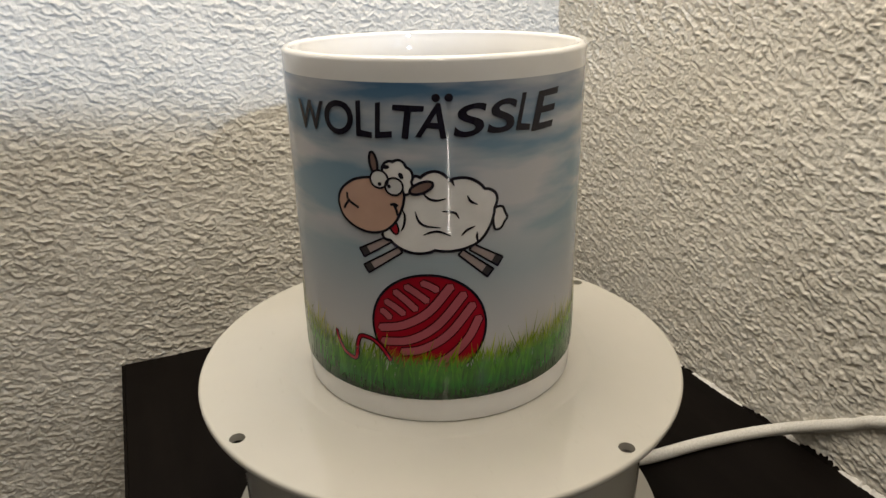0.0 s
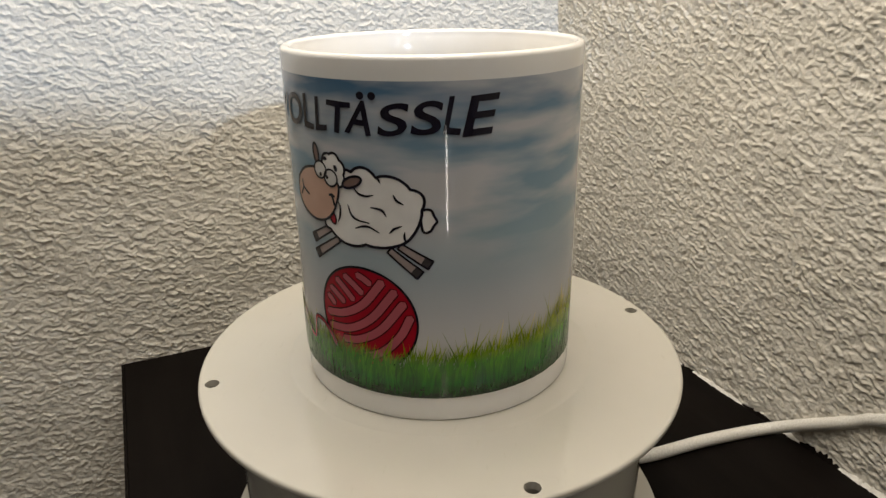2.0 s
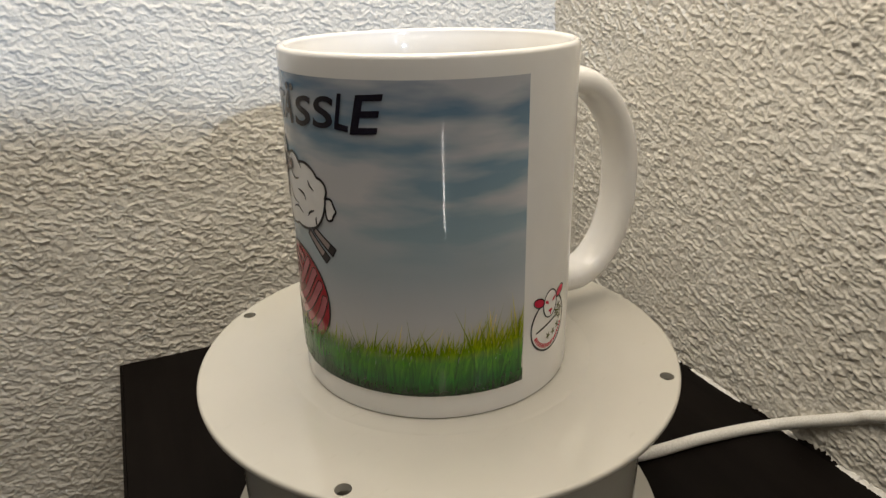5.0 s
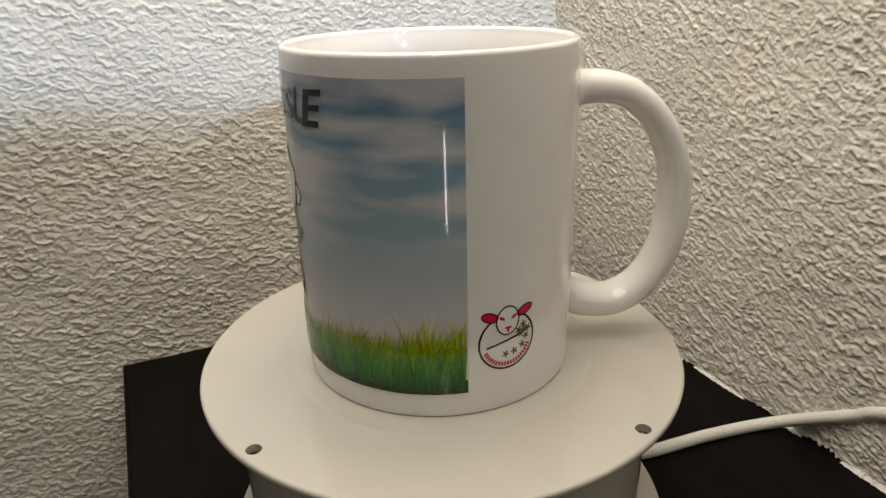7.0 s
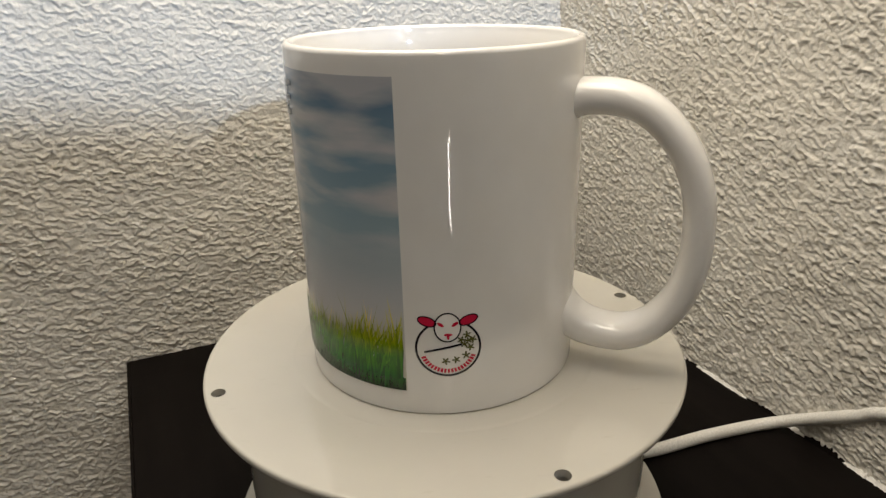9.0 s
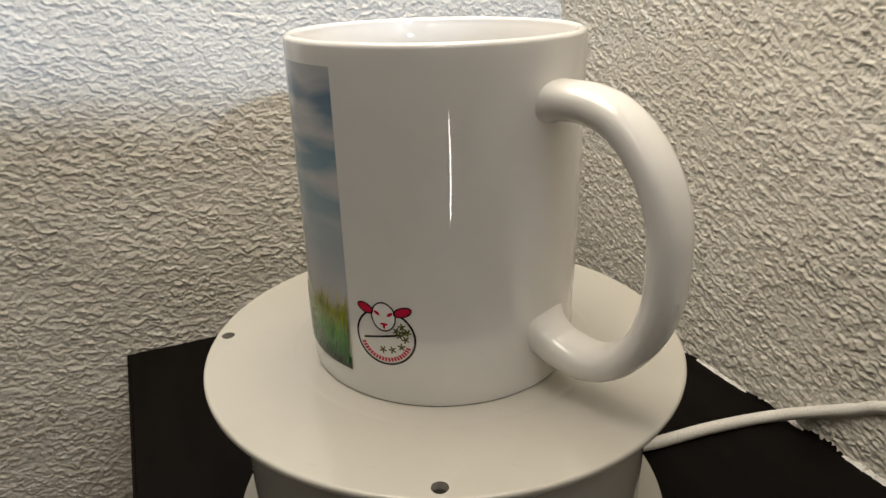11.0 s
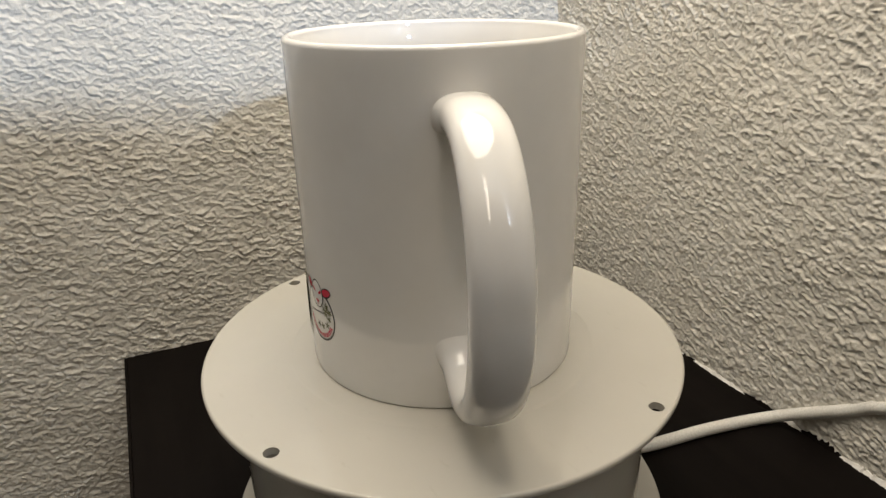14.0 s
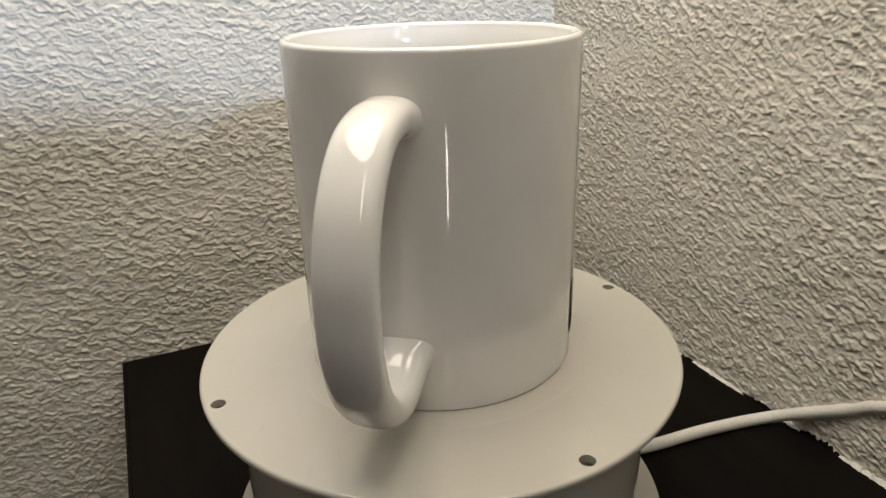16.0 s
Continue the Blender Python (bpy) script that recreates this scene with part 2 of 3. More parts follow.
def plaster_wall(name, label, origin, along, up0, up1, a0, a1, inward, seed, slope, step=0.00042):
    """A wall whose face carries the relief; along runs horizontally, inward points into the room."""
    nu, nv = int((a1 - a0) / step) + 1, int((up1 - up0) / step) + 1
    u, v = np.meshgrid(np.linspace(a0, a1, nu), np.linspace(up0, up1, nv), indexing="ij")
    h = plaster_relief(u, v, seed, slope) - 0.0006
    co = origin[None, None, :] + u[..., None] * along + h[..., None] * inward
    co[..., 2] += v
    k = np.arange(nu * nv).reshape(nu, nv)
    faces = np.stack([k[:-1, :-1], k[1:, :-1], k[1:, 1:], k[:-1, 1:]], -1).reshape(-1, 4)
    if np.dot(np.cross(along, (0, 0, 1)), inward) < 0:
        faces = faces[:, ::-1]
    me = bpy.data.meshes.new(name)
    me.vertices.add(nu * nv)
    me.vertices.foreach_set("co", co.reshape(-1))
    me.loops.add(faces.size)
    me.loops.foreach_set("vertex_index", faces.reshape(-1))
    me.polygons.add(len(faces))
    me.polygons.foreach_set("loop_start", np.arange(len(faces)) * 4)
    me.polygons.foreach_set("use_smooth", np.ones(len(faces), dtype=bool))
    me.update(calc_edges=True)
    me.materials.append(PLASTER)
    return tagged(new(name, me), label, "wall", kind="structure")


AX, AY = np.array(CORNER.col[0][:3]), np.array(CORNER.col[1][:3])
plaster_wall("wall_back", "off-white roughcast plaster wall behind the shelf", AY * WALL_BACK, AX, -0.145, 0.14, -0.195, WALL_SIDE + 0.0015, -AY, 11, 0.15)
plaster_wall("wall_side", "off-white roughcast plaster wall beside the shelf", AX * WALL_SIDE, AY, -0.08, 0.14, -0.10, WALL_BACK + 0.0015, -AX, 31, -0.45)


def plain_wall(name, label, x0, x1, y0, y1, z0, z1, mat=None, kind="wall"):
    ob = part(name, box(x0, x1, y0, y1, z0, z1), mat or PLASTER, None, label, smooth=False)
    ob.matrix_basis = CORNER
    return tagged(ob, "", kind, kind="structure")


# the rest of the room, in the corner's own axes
TOP, LOW, FAR, WEST = 1.0, -1.5, -2.6, -2.4
plain_wall("wall_back_core", "off-white plastered wall around the shelf corner", WEST, WALL_SIDE + 0.1, WALL_BACK + 0.002, WALL_BACK + 0.1, LOW, TOP)
plain_wall("wall_side_core", "off-white plastered side wall of the room", WALL_SIDE + 0.002, WALL_SIDE + 0.1, FAR, WALL_BACK, LOW, TOP)
plain_wall("wall_front", "plain painted wall across the room", WEST, WALL_SIDE + 0.1, FAR - 0.1, FAR, LOW, TOP, ROOM_PAINT)
plain_wall("wall_west", "plain painted wall at the end of the room", WEST - 0.1, WEST, FAR, WALL_BACK, LOW, TOP, ROOM_PAINT)
plain_wall("floor", "brown wooden floor of the room", WEST, WALL_SIDE, FAR, WALL_BACK, LOW - 0.1, LOW, FLOOR_WOOD, "floor")
plain_wall("ceiling", "plain pale ceiling of the room", WEST, WALL_SIDE, FAR, WALL_BACK, TOP, TOP + 0.1, ROOM_PAINT, "ceiling")

# ---------------------------------------------------------------- shelf
shelf = tagged(empty("shelf"), "black stained wooden corner shelf, slightly dusty", "shelf")
shelf.matrix_basis = CORNER
part("board", box(SHELF_EDGE + 0.0012, WALL_SIDE + 0.001, SHELF_FRONT + 0.0012, WALL_BACK + 0.001, SHELF_Z - 0.018, SHELF_Z, 0.0004), SHELF, shelf, smooth=False)
part("side_edging", box(SHELF_EDGE, SHELF_EDGE + 0.0012, SHELF_FRONT, WALL_BACK, SHELF_Z - 0.0182, SHELF_Z + 0.0002, 0.0002), SHELF, shelf, "thin black edge strip", smooth=False)
part("front_edging", box(SHELF_EDGE + 0.0012, WALL_SIDE, SHELF_FRONT, SHELF_FRONT + 0.0012, SHELF_Z - 0.0182, SHELF_Z + 0.0002, 0.0002), SHELF, shelf, smooth=False)


def seam(name, label, mat, seed, patchy, reach, climb, flip):
    """A ragged line of filler or paint along the joint of shelf and side wall."""
    bm = bmesh.new()
    rng = random.Random(seed)
    prev = None
    n = 260
    for k in range(n + 1):
        y = 0.095 - 0.185 * k / n
        patch = flip * noise.noise((y * 55, 2.7, 0)) + patchy
        w = max(0.0, min(1.0, patch * 2.2)) * (1 + 0.8 * noise.noise((k * 0.45, seed, 0)) + rng.uniform(-0.3, 0.3))
        x = WALL_SIDE - 0.0003
        row = [bm.verts.new((x - reach * w - 0.0002, y, SHELF_Z + 0.00008)), bm.verts.new((x - 0.45 * reach * w, y, SHELF_Z + 0.0001 + 0.4 * climb * w)),
               bm.verts.new((x + 0.0002, y, SHELF_Z + 0.0001 + climb * w)), bm.verts.new((x + 0.0016, y, SHELF_Z + 0.0001 + climb * w))]
        if prev:
            for i in range(3):
                bm.faces.new((prev[i], row[i], row[i + 1], prev[i + 1]))
        prev = row
    bmesh.ops.recalc_face_normals(bm, faces=bm.faces)
    ob = part(name, bm, mat, None, label)
    ob.matrix_basis = CORNER
    tagged(ob, "", "trim", kind="structure")


seam("trim_filler", "chipped white filler seam between shelf and wall", FILLER, 5, 0.08, 0.0009, 0.0013, 1)
seam("trim_paint", "smeared black paint on the wall over the shelf", SHELF, 8, 0.10, 0.0006, 0.0020, -1)

# ---------------------------------------------------------------- turntable
def turntable():
    base = tagged(empty("turntable"), "cream plastic turntable with a wide four-hole plate on the shelf", "turntable")
    base.matrix_basis = pose(0, 0, SHELF_Z)
    foot = lathe([(0, 0.0), (BASE_R - 0.0008, 0.0)] + arc(BASE_R - 0.0008, 0.0008, 0.0008, -90, 0, 4) + arc(BASE_R - 0.0008, 0.0014, 0.0008, 0, 90, 5)
                 + [(0.05, 0.0022), (0, 0.0022)])
    part("foot_disc", foot, PLASTIC, base, "flat lower disc of the stand").location.x = 0.0012
    z0 = SHELF_Z + 0.0025
    body = lathe([(0, z0), (DRUM_R, z0), (DRUM_R, -0.0032), (DRUM_R + 0.0010, -0.0022), (0, -0.0022)])
    drum = part("drum", body, PLASTIC, base, "cream turning drum under the plate")
    # plate with four through holes, built as a grid of sectors round each hole
    bm = bmesh.new()
    seg, hole_r, th = 240, 0.0021, 0.0022
    ring_in, ring_out = HOLE_RING - 0.0034, HOLE_RING + 0.0029
    angs = [2 * math.pi * k / seg for k in range(seg)]
    prof_out = [(ring_out, 0.0), (PLATE_R - 0.00098, 0.0)] + [(r, z) for r, z in arc(PLATE_R - 0.0009, -0.0009, 0.0009, 90, 0, 5)] + arc(PLATE_R - 0.0007, -th + 0.0007, 0.0007, 0, -90, 4) + [(ring_out, -th)]
    prof_in = [(ring_in, -th), (DRUM_R - 0.002, -th)]
    prof_top = [(0, 0.0), (0.0465, 0.0), (0.0478, 0.0), (0.0482, -0.00009), (0.0486, 0.0), (ring_in, 0.0)]

    def rings_of(profile):
        return [[bm.verts.new((r * math.cos(a), r * math.sin(a), z)) for a in angs] if r > 0 else [bm.verts.new((0, 0, z))] for r, z in profile]

    def skin(rings):
        for a, b in zip(rings, rings[1:]):
            for k in range(seg):
                j = (k + 1) % seg
                if len(a) == 1:
                    bm.faces.new((a[0], b[k], b[j]))
                else:
                    bm.faces.new((a[k], b[k], b[j], a[j]))
    outer, inner, top = rings_of(prof_out), rings_of(prof_in), rings_of(prof_top)
    skin(outer), skin(inner), skin(top)
    holes = [-155.6, -65.8, 24.4, 115.1]
    half = 4   # sectors to each side of a hole
    used = set()
    for h in holes:
        kc = round(h / 360 * seg) % seg
        ks = [(kc + i) % seg for i in range(-half, half + 1)]
        used.update(ks[:-1])
        hc = (HOLE_RING * math.cos(angs[kc]), HOLE_RING * math.sin(angs[kc]))
        for lo, hi in ((top[-1], outer[0]), (inner[0], outer[-1])):
            loop = [hi[k] for k in ks] + [lo[k] for k in reversed(ks)]
            z = loop[0].co.z
            n = len(loop)
            around = [math.atan2(v.co.y - hc[1], v.co.x - hc[0]) for v in loop]
            rim, chain = [], []
            for v, a in zip(loop, around):
                rim.append(bm.verts.new((hc[0] + hole_r * math.cos(a), hc[1] + hole_r * math.sin(a), z)))
            for k in range(n):
                turn = (around[(k + 1) % n] - around[k] + math.pi) % (2 * math.pi) - math.pi
                extra = []
                if abs(turn) > 0.5:
                    for i in range(1, 6):
                        a = around[k] + turn * i / 6
                        extra.append(bm.verts.new((hc[0] + hole_r * math.cos(a), hc[1] + hole_r * math.sin(a), z)))
                bm.faces.new([loop[k], loop[(k + 1) % n], rim[(k + 1) % n]] + extra[::-1] + [rim[k]])
                chain += [rim[k]] + extra
            if lo is top[-1]:
                upper = chain
            else:
                m = len(chain)
                for k in range(m):
                    bm.faces.new((upper[k], upper[(k + 1) % m], chain[(k + 1) % m], chain[k]))
    for lo, hi in ((top[-1], outer[0]), (inner[0], outer[-1])):
        for k in range(seg):
            if k not in used:
                j = (k + 1) % seg
                bm.faces.new((lo[k], hi[k], hi[j], lo[j]))
    bmesh.ops.recalc_face_normals(bm, faces=bm.faces)
    part("plate", bm, PLASTIC, drum, "wide cream plate with a fine turned groove")
    return drum


drum = turntable()

# ---------------------------------------------------------------- cable
def cable():
    bm = bmesh.new()
    pts = spline([(0.0639, 0.0134, -0.0587), (0.0792, 0.0180, -0.0606), (0.1039, 0.0265, -0.0606), (0.1316, 0.0319, -0.0594), (0.1478, 0.0130, -0.0432), (0.1528, 0.0031, -0.0351), (0.1585, -0.0128, -0.0275), (0.1668, -0.0498, -0.0311), (0.1792, -0.0900, -0.0528), (0.2050, -0.1610, -0.0608), (0.2253, -0.2221, -0.0599)], 12)
    r, n = 0.0024, 16
    rings = []
    for i, p in enumerate(pts):
        d = (pts[min(i + 1, len(pts) - 1)] - pts[max(i - 1, 0)]).normalized()
        s = d.cross(Vector((0, 0, 1))).normalized()
        up = s.cross(d)
        rings.append([bm.verts.new(p + r * (math.cos(a) * s + math.sin(a) * up)) for a in (2 * math.pi * k / n for k in range(n))])
    for a, b in zip(rings, rings[1:]):
        for k in range(n):
            bm.faces.new((a[k], a[(k + 1) % n], b[(k + 1) % n], b[k]))
    bm.faces.new(rings[0])
    bm.faces.new(rings[-1])
    bmesh.ops.recalc_face_normals(bm, faces=bm.faces)
    tagged(part("cable", bm, CABLE), "white power cable from the turntable along the wall", "cable")


cable()

# ---------------------------------------------------------------- mug
def wrap(u, v, lift):
    """A place on the mug's wall: u and v in mm across the print and up, lift in mm."""
    a = radians(PRINT_PHI) + u / (MUG_R * 1000)
    r = MUG_R + lift / 1000
    return (r * math.cos(a), r * math.sin(a), v / 1000)


def mug_parts():
    mug = tagged(empty("mug"), "white glazed ceramic mug with a printed sheep meadow on the turntable", "mug")
    lip, inner = 0.0013, MUG_R - 0.0044
    flare = [(inner + 0.0018 * (1 - k / 10) ** 2, MUG_H - lip - 0.0105 * k / 10) for k in range(11)]     # the wall thins out towards the rim
    profile = ([(0, 0.0012), (0.031, 0.0012), (0.0325, 0.0), (0.0375, 0.0)] + arc(MUG_R - 0.0008, 0.0008, 0.0008, -90, 0, 5) + [(MUG_R, 0.004), (MUG_R, 0.02), (MUG_R, 0.05), (MUG_R, 0.08), (MUG_R, MUG_H - 0.004)]
               + arc(MUG_R - lip, MUG_H - lip, lip, 0, 170, 12) + flare
               + [(inner, 0.05), (inner, 0.013)] + arc(inner - 0.007, 0.013, 0.007, 0, -90, 8) + [(0.015, 0.0059), (0, 0.0058)])
    part("body", lathe(profile, 192), GLAZE, mug)
    # handle: a flattened section swept along its curve
    bm = bmesh.new()
    mid = spline([(0.0375, 0.0793), (0.0430, 0.0801), (0.0500, 0.0800), (0.0571, 0.0779), (0.0638, 0.0726), (0.0692, 0.0650), (0.0727, 0.0556), (0.0737, 0.0464),
                  (0.0733, 0.0352), (0.0699, 0.0242), (0.0635, 0.0160), (0.0555, 0.0122), (0.0470, 0.0127), (0.0420, 0.0146), (0.0375, 0.0170)], 7)
    n, rings = 28, []
    hd = Vector((math.cos(radians(HANDLE_PHI)), math.sin(radians(HANDLE_PHI)), 0))
    side = Vector((-hd.y, hd.x, 0))
    total = len(mid) - 1
    for i, p in enumerate(mid):
        d = (mid[min(i + 1, total)] - mid[max(i - 1, 0)]).normalized()
        nrm = Vector((d.y, -d.x))
        end = min(i, total - i) / total
        flare = 1 + 0.45 * max(0, 1 - end / 0.09) ** 2
        lowend = max(0, (i / total - 0.72) / 0.28)
        hw, ht = (0.0069 + 0.0004 * i / total) * flare, (0.0043 + 0.0007 * max(0, 1 - end / 0.3)) * (1 + 0.5 * (flare - 1)) * (1 + 0.10 * lowend)
        ring = []
        for k in range(n):
            a = 2 * math.pi * k / n
            c, s = math.cos(a), math.sin(a)
            cx, sy = math.copysign(abs(c) ** 0.82, c) * ht, math.copysign(abs(s) ** 0.82, s) * hw
            q = p + nrm * cx
            ring.append(bm.verts.new(hd * q.x + side * sy + Vector((0, 0, q.y))))
        rings.append(ring)
    for a, b in zip(rings, rings[1:]):
        for k in range(n):
            bm.faces.new((a[k], a[(k + 1) % n], b[(k + 1) % n], b[k]))
    bmesh.ops.recalc_face_normals(bm, faces=bm.faces)
    part("handle", bm, GLAZE, mug, "white glazed ear-shaped handle")
    return mug


mug = mug_parts()

# ---------------------------------------------------------------- the print on the mug
def decal(bm, lift, cut=1.6):
    """Cut flat shapes (mm) into strips, wrap them round the mug and keep their flat place as UV, in decimetres."""
    us = [v.co.x for v in bm.verts]
    k = math.floor(min(us) / cut) + 1
    while k * cut < max(us):
        bmesh.ops.bisect_plane(bm, geom=bm.verts[:] + bm.edges[:] + bm.faces[:], plane_co=(k * cut, 0, 0), plane_no=(1, 0, 0), dist=1e-5)
        k += 1
    return settle(bm, lift)


def settle(bm, lift):
    layer = bm.loops.layers.uv.new("print")
    for f in bm.faces:
        for loop in f.loops:
            loop[layer].uv = (loop.vert.co.x / 100 + 2, loop.vert.co.y / 100)
    for f in bm.faces:
        if f.normal.z < 0:
            f.normal_flip()
    for v in bm.verts:
        v.co = wrap(v.co.x, v.co.y, lift + v.co.z)
    return bm


def shape(outlines):
    """Flat filled shapes from closed outlines in mm."""
    bm = bmesh.new()
    for pts in outlines:
        vs = [bm.verts.new((p[0], p[1], 0)) for p in pts]
        f = bm.faces.new(vs)
    bm.normal_update()
    bmesh.ops.triangulate(bm, faces=bm.faces[:], ngon_method="EAR_CLIP")
    return bm


def stroke(lines, width, bm=None, taper=False):
    """Flat pen lines of the given width along open or closed runs of points in mm, with round ends."""
    bm = bm or bmesh.new()
    for pts, closed in lines:
        p = [Vector((q[0], q[1])) for q in pts]
        n = len(p)
        left, right = [], []
        for i in range(n):
            a, b = (p[i - 1], p[(i + 1) % n]) if closed else (p[max(i - 1, 0)], p[min(i + 1, n - 1)])
            d = (b - a).normalized()
            w = width / 2
            if taper and not closed:
                w *= 0.35 + 0.65 * math.sin(math.pi * (i + 0.5) / n)
            left.append(bm.verts.new((p[i].x - d.y * w, p[i].y + d.x * w, 0)))
            right.append(bm.verts.new((p[i].x + d.y * w, p[i].y - d.x * w, 0)))
        for i in range(n if closed else n - 1):
            j = (i + 1) % n
            bm.faces.new((left[i], right[i], right[j], left[j]))
        if not closed:
            for i, k in ((0, 1), (n - 1, n - 2)):
                d = (p[i] - p[k]).normalized() * width * 0.35
                tip = bm.verts.new((p[i].x + d.x, p[i].y + d.y, 0))
                bm.faces.new((left[i], right[i], tip))
    bm.normal_update()
    return bm


def oval(cx, cy, rx, ry, tilt=0.0, n=40, a0=0, a1=360):
    c, s = math.cos(radians(tilt)), math.sin(radians(tilt))
    out = []
    m = n if a1 - a0 == 360 else n + 1
    for k in range(m):
        a = radians(a0 + (a1 - a0) * k / n)
        x, y = rx * math.cos(a), ry * math.sin(a)
        out.append((cx + x * c - y * s, cy + x * s + y * c))
    return out


def scallop(cx, cy, rx, ry, lobes, depth, tilt=0.0, phase=0.0, n=150):
    """A woolly outline: an oval with rounded lobes."""
    out = []
    c, s = math.cos(radians(tilt)), math.sin(radians(tilt))
    for k in range(n):
        a = 2 * math.pi * k / n
        g = 1 - depth + depth * abs(math.sin(lobes * a / 2 + phase)) ** 0.6 * 1.6
        x, y = rx * g * math.cos(a), ry * g * math.sin(a)
        out.append((cx + x * c - y * s, cy + x * s + y * c))
    return out


def closed(points, steps=5):
    """A smooth closed outline through a few points."""
    p = list(points)
    run = spline(p[-2:] + p + p[:2], steps)
    return [(q.x, q.y) for q in run[2 * steps:2 * steps + len(p) * steps]]


def print_layers():
    bm = bmesh.new()
    cols = 120
    lo, hi, half = 7.4, 89.6, 68.6
    grid = [[bm.verts.new((-half + 2 * half * i / cols, lo + (hi - lo) * j / 8, 0)) for j in range(9)] for i in range(cols + 1)]
    for i in range(cols):
        for j in range(8):
            bm.faces.new((grid[i][j], grid[i + 1][j], grid[i + 1][j + 1], grid[i][j + 1]))
    bm.normal_update()
    sheet = part("print", settle(bm, 0.06), SKY_INK, mug, "printed blue sky with pale clouds")

    # lettering, letter by letter: character, left, right, bottom, top, slant
    letters = [("W", -38.8, -27.8, 77.2, 84.2, 0.06), ("O", -27.6, -18.9, 77.3, 85.3, 0.0), ("L", -18.3, -13.9, 77.1, 85.2, 0.04), ("L", -13.5, -8.9, 77.2, 85.3, 0.06),
               ("T", -9.9, -1.8, 77.4, 84.7, 0.14), ("A", -4.0, 5.0, 77.4, 85.3, 0.24), ("S", 4.5, 12.9, 77.4, 84.9, 0.20), ("S", 12.3, 20.6, 77.5, 85.2, 0.20),
               ("L", 19.8, 25.4, 77.7, 86.1, 0.20), ("E", 24.2, 33.4, 77.2, 86.4, 0.24)]
    for ch, u0, u1, v0, v1, slant in letters:
        cu = bpy.data.curves.new("lettering", "FONT")
        cu.body, cu.size, cu.resolution_u = ch, 1.0, 5
        cu.offset = 0.016
        tmp = bpy.data.objects.new("lettering", cu)
        me = bpy.data.meshes.new_from_object(tmp)
        bm = bmesh.new()
        bm.from_mesh(me)
        bpy.data.objects.remove(tmp)
        bpy.data.meshes.remove(me)
        bmesh.ops.remove_doubles(bm, verts=bm.verts, dist=1e-5)
        xs, ys = [v.co.x for v in bm.verts], [v.co.y for v in bm.verts]
        x0, x1, y0, y1 = min(xs), max(xs), min(ys), max(ys)
        lean = slant * (v1 - v0)
        for v in bm.verts:
            fx, fy = (v.co.x - x0) / (x1 - x0), (v.co.y - y0) / (y1 - y0)
            v.co = Vector((u0 + fx * (u1 - u0 - lean) + lean * fy, v0 + fy * (v1 - v0) + 0.25 * math.sin(fx * 3 + u0), 0))
        bmesh.ops.triangulate(bm, faces=bm.faces[:])
        part("letter", decal(bm, 0.30), BLACK_INK, sheet, "black hand-drawn capital letter")
    part("letter_dots", decal(shape([oval(0.8, 86.3, 0.95, 0.9), oval(3.7, 86.3, 0.95, 0.9)]), 0.30), BLACK_INK, sheet)

    # yarn ball
    bx, by, br = -2.0, 28.9, 14.7
    part("yarn_ball", decal(shape([oval(bx, by, br, br * 0.985, 0, 72)]), 0.12), RED_INK, sheet, "red ball of yarn")
    rims, bars = [(oval(bx, by, br, br * 0.985, 0, 90), True)], []
    # four long sweeping strands and five short ones
    for run in ([(-14.7, 27.8), (-8.4, 29.3), (-2.0, 33.2), (3.7, 40.2)], [(-14.2, 23.9), (-6.6, 25.2), (0.4, 29.7), (7.0, 37.9)],
                [(-9.0, 21.4), (-3.5, 22.7), (2.9, 26.8), (9.3, 34.8)], [(-3.0, 17.6), (3.0, 20.2), (8.0, 25.4), (10.9, 31.0)]):
        bars.append((spline(run, 8), 2.1))
    for x0, y0, x1, y1 in ((-14.1, 32.8, -12.0, 31.0), (-12.8, 35.5, -8.3, 32.5), (-10.3, 38.5, -5.1, 33.9), (-7.4, 40.1, -2.2, 36.3), (-3.3, 41.2, 0.3, 39.3)):
        bars.append(([(x0 + (x1 - x0) * i / 6, y0 + (y1 - y0) * i / 6 + 0.2 * math.sin(i * 0.52)) for i in range(7)], 1.7))
    bm_dark, bm_rose = bmesh.new(), bmesh.new()
    for run, w in bars:
        if len(run) > 3:
            stroke([(run, False)], w + 0.75, bm_dark)
            stroke([(run, False)], w, bm_rose)
    part("strand_outline", settle(bm_dark, 0.15), WINE_INK, sheet)
    part("strand", settle(bm_rose, 0.19), ROSE_INK, sheet, "rose-coloured yarn strands")
    tail = spline([(-29.1, 23.6), (-28.4, 21.2), (-26.7, 18.4), (-25.0, 17.4), (-22.9, 17.0), (-22.1, 18.7), (-21.7, 21.8), (-20.7, 24.1), (-18.7, 24.4), (-16.5, 23.8), (-14.1, 21.7), (-12.2, 18.7)], 6)
    part("yarn_tail_outline", settle(stroke([(tail, False)], 1.45), 0.52), BLACK_INK, sheet)
    part("yarn_tail", settle(stroke([(tail, False)], 0.75), 0.56), RED_INK, sheet, "loose red yarn end")
    part("ball_outline", settle(stroke(rims, 0.62), 0.22), BLACK_INK, sheet)

    # sheep: legs, body, tail, head
    ink, ink_w = [], 0.64
    legs = [((-10.2, 52.9), (-18.8, 48.0), 1.05), ((-8.4, 49.9), (-17.8, 43.8), 1.05), ((8.8, 50.4), (16.4, 45.6), 1.1), ((6.2, 49.2), (13.8, 42.9), 1.1)]
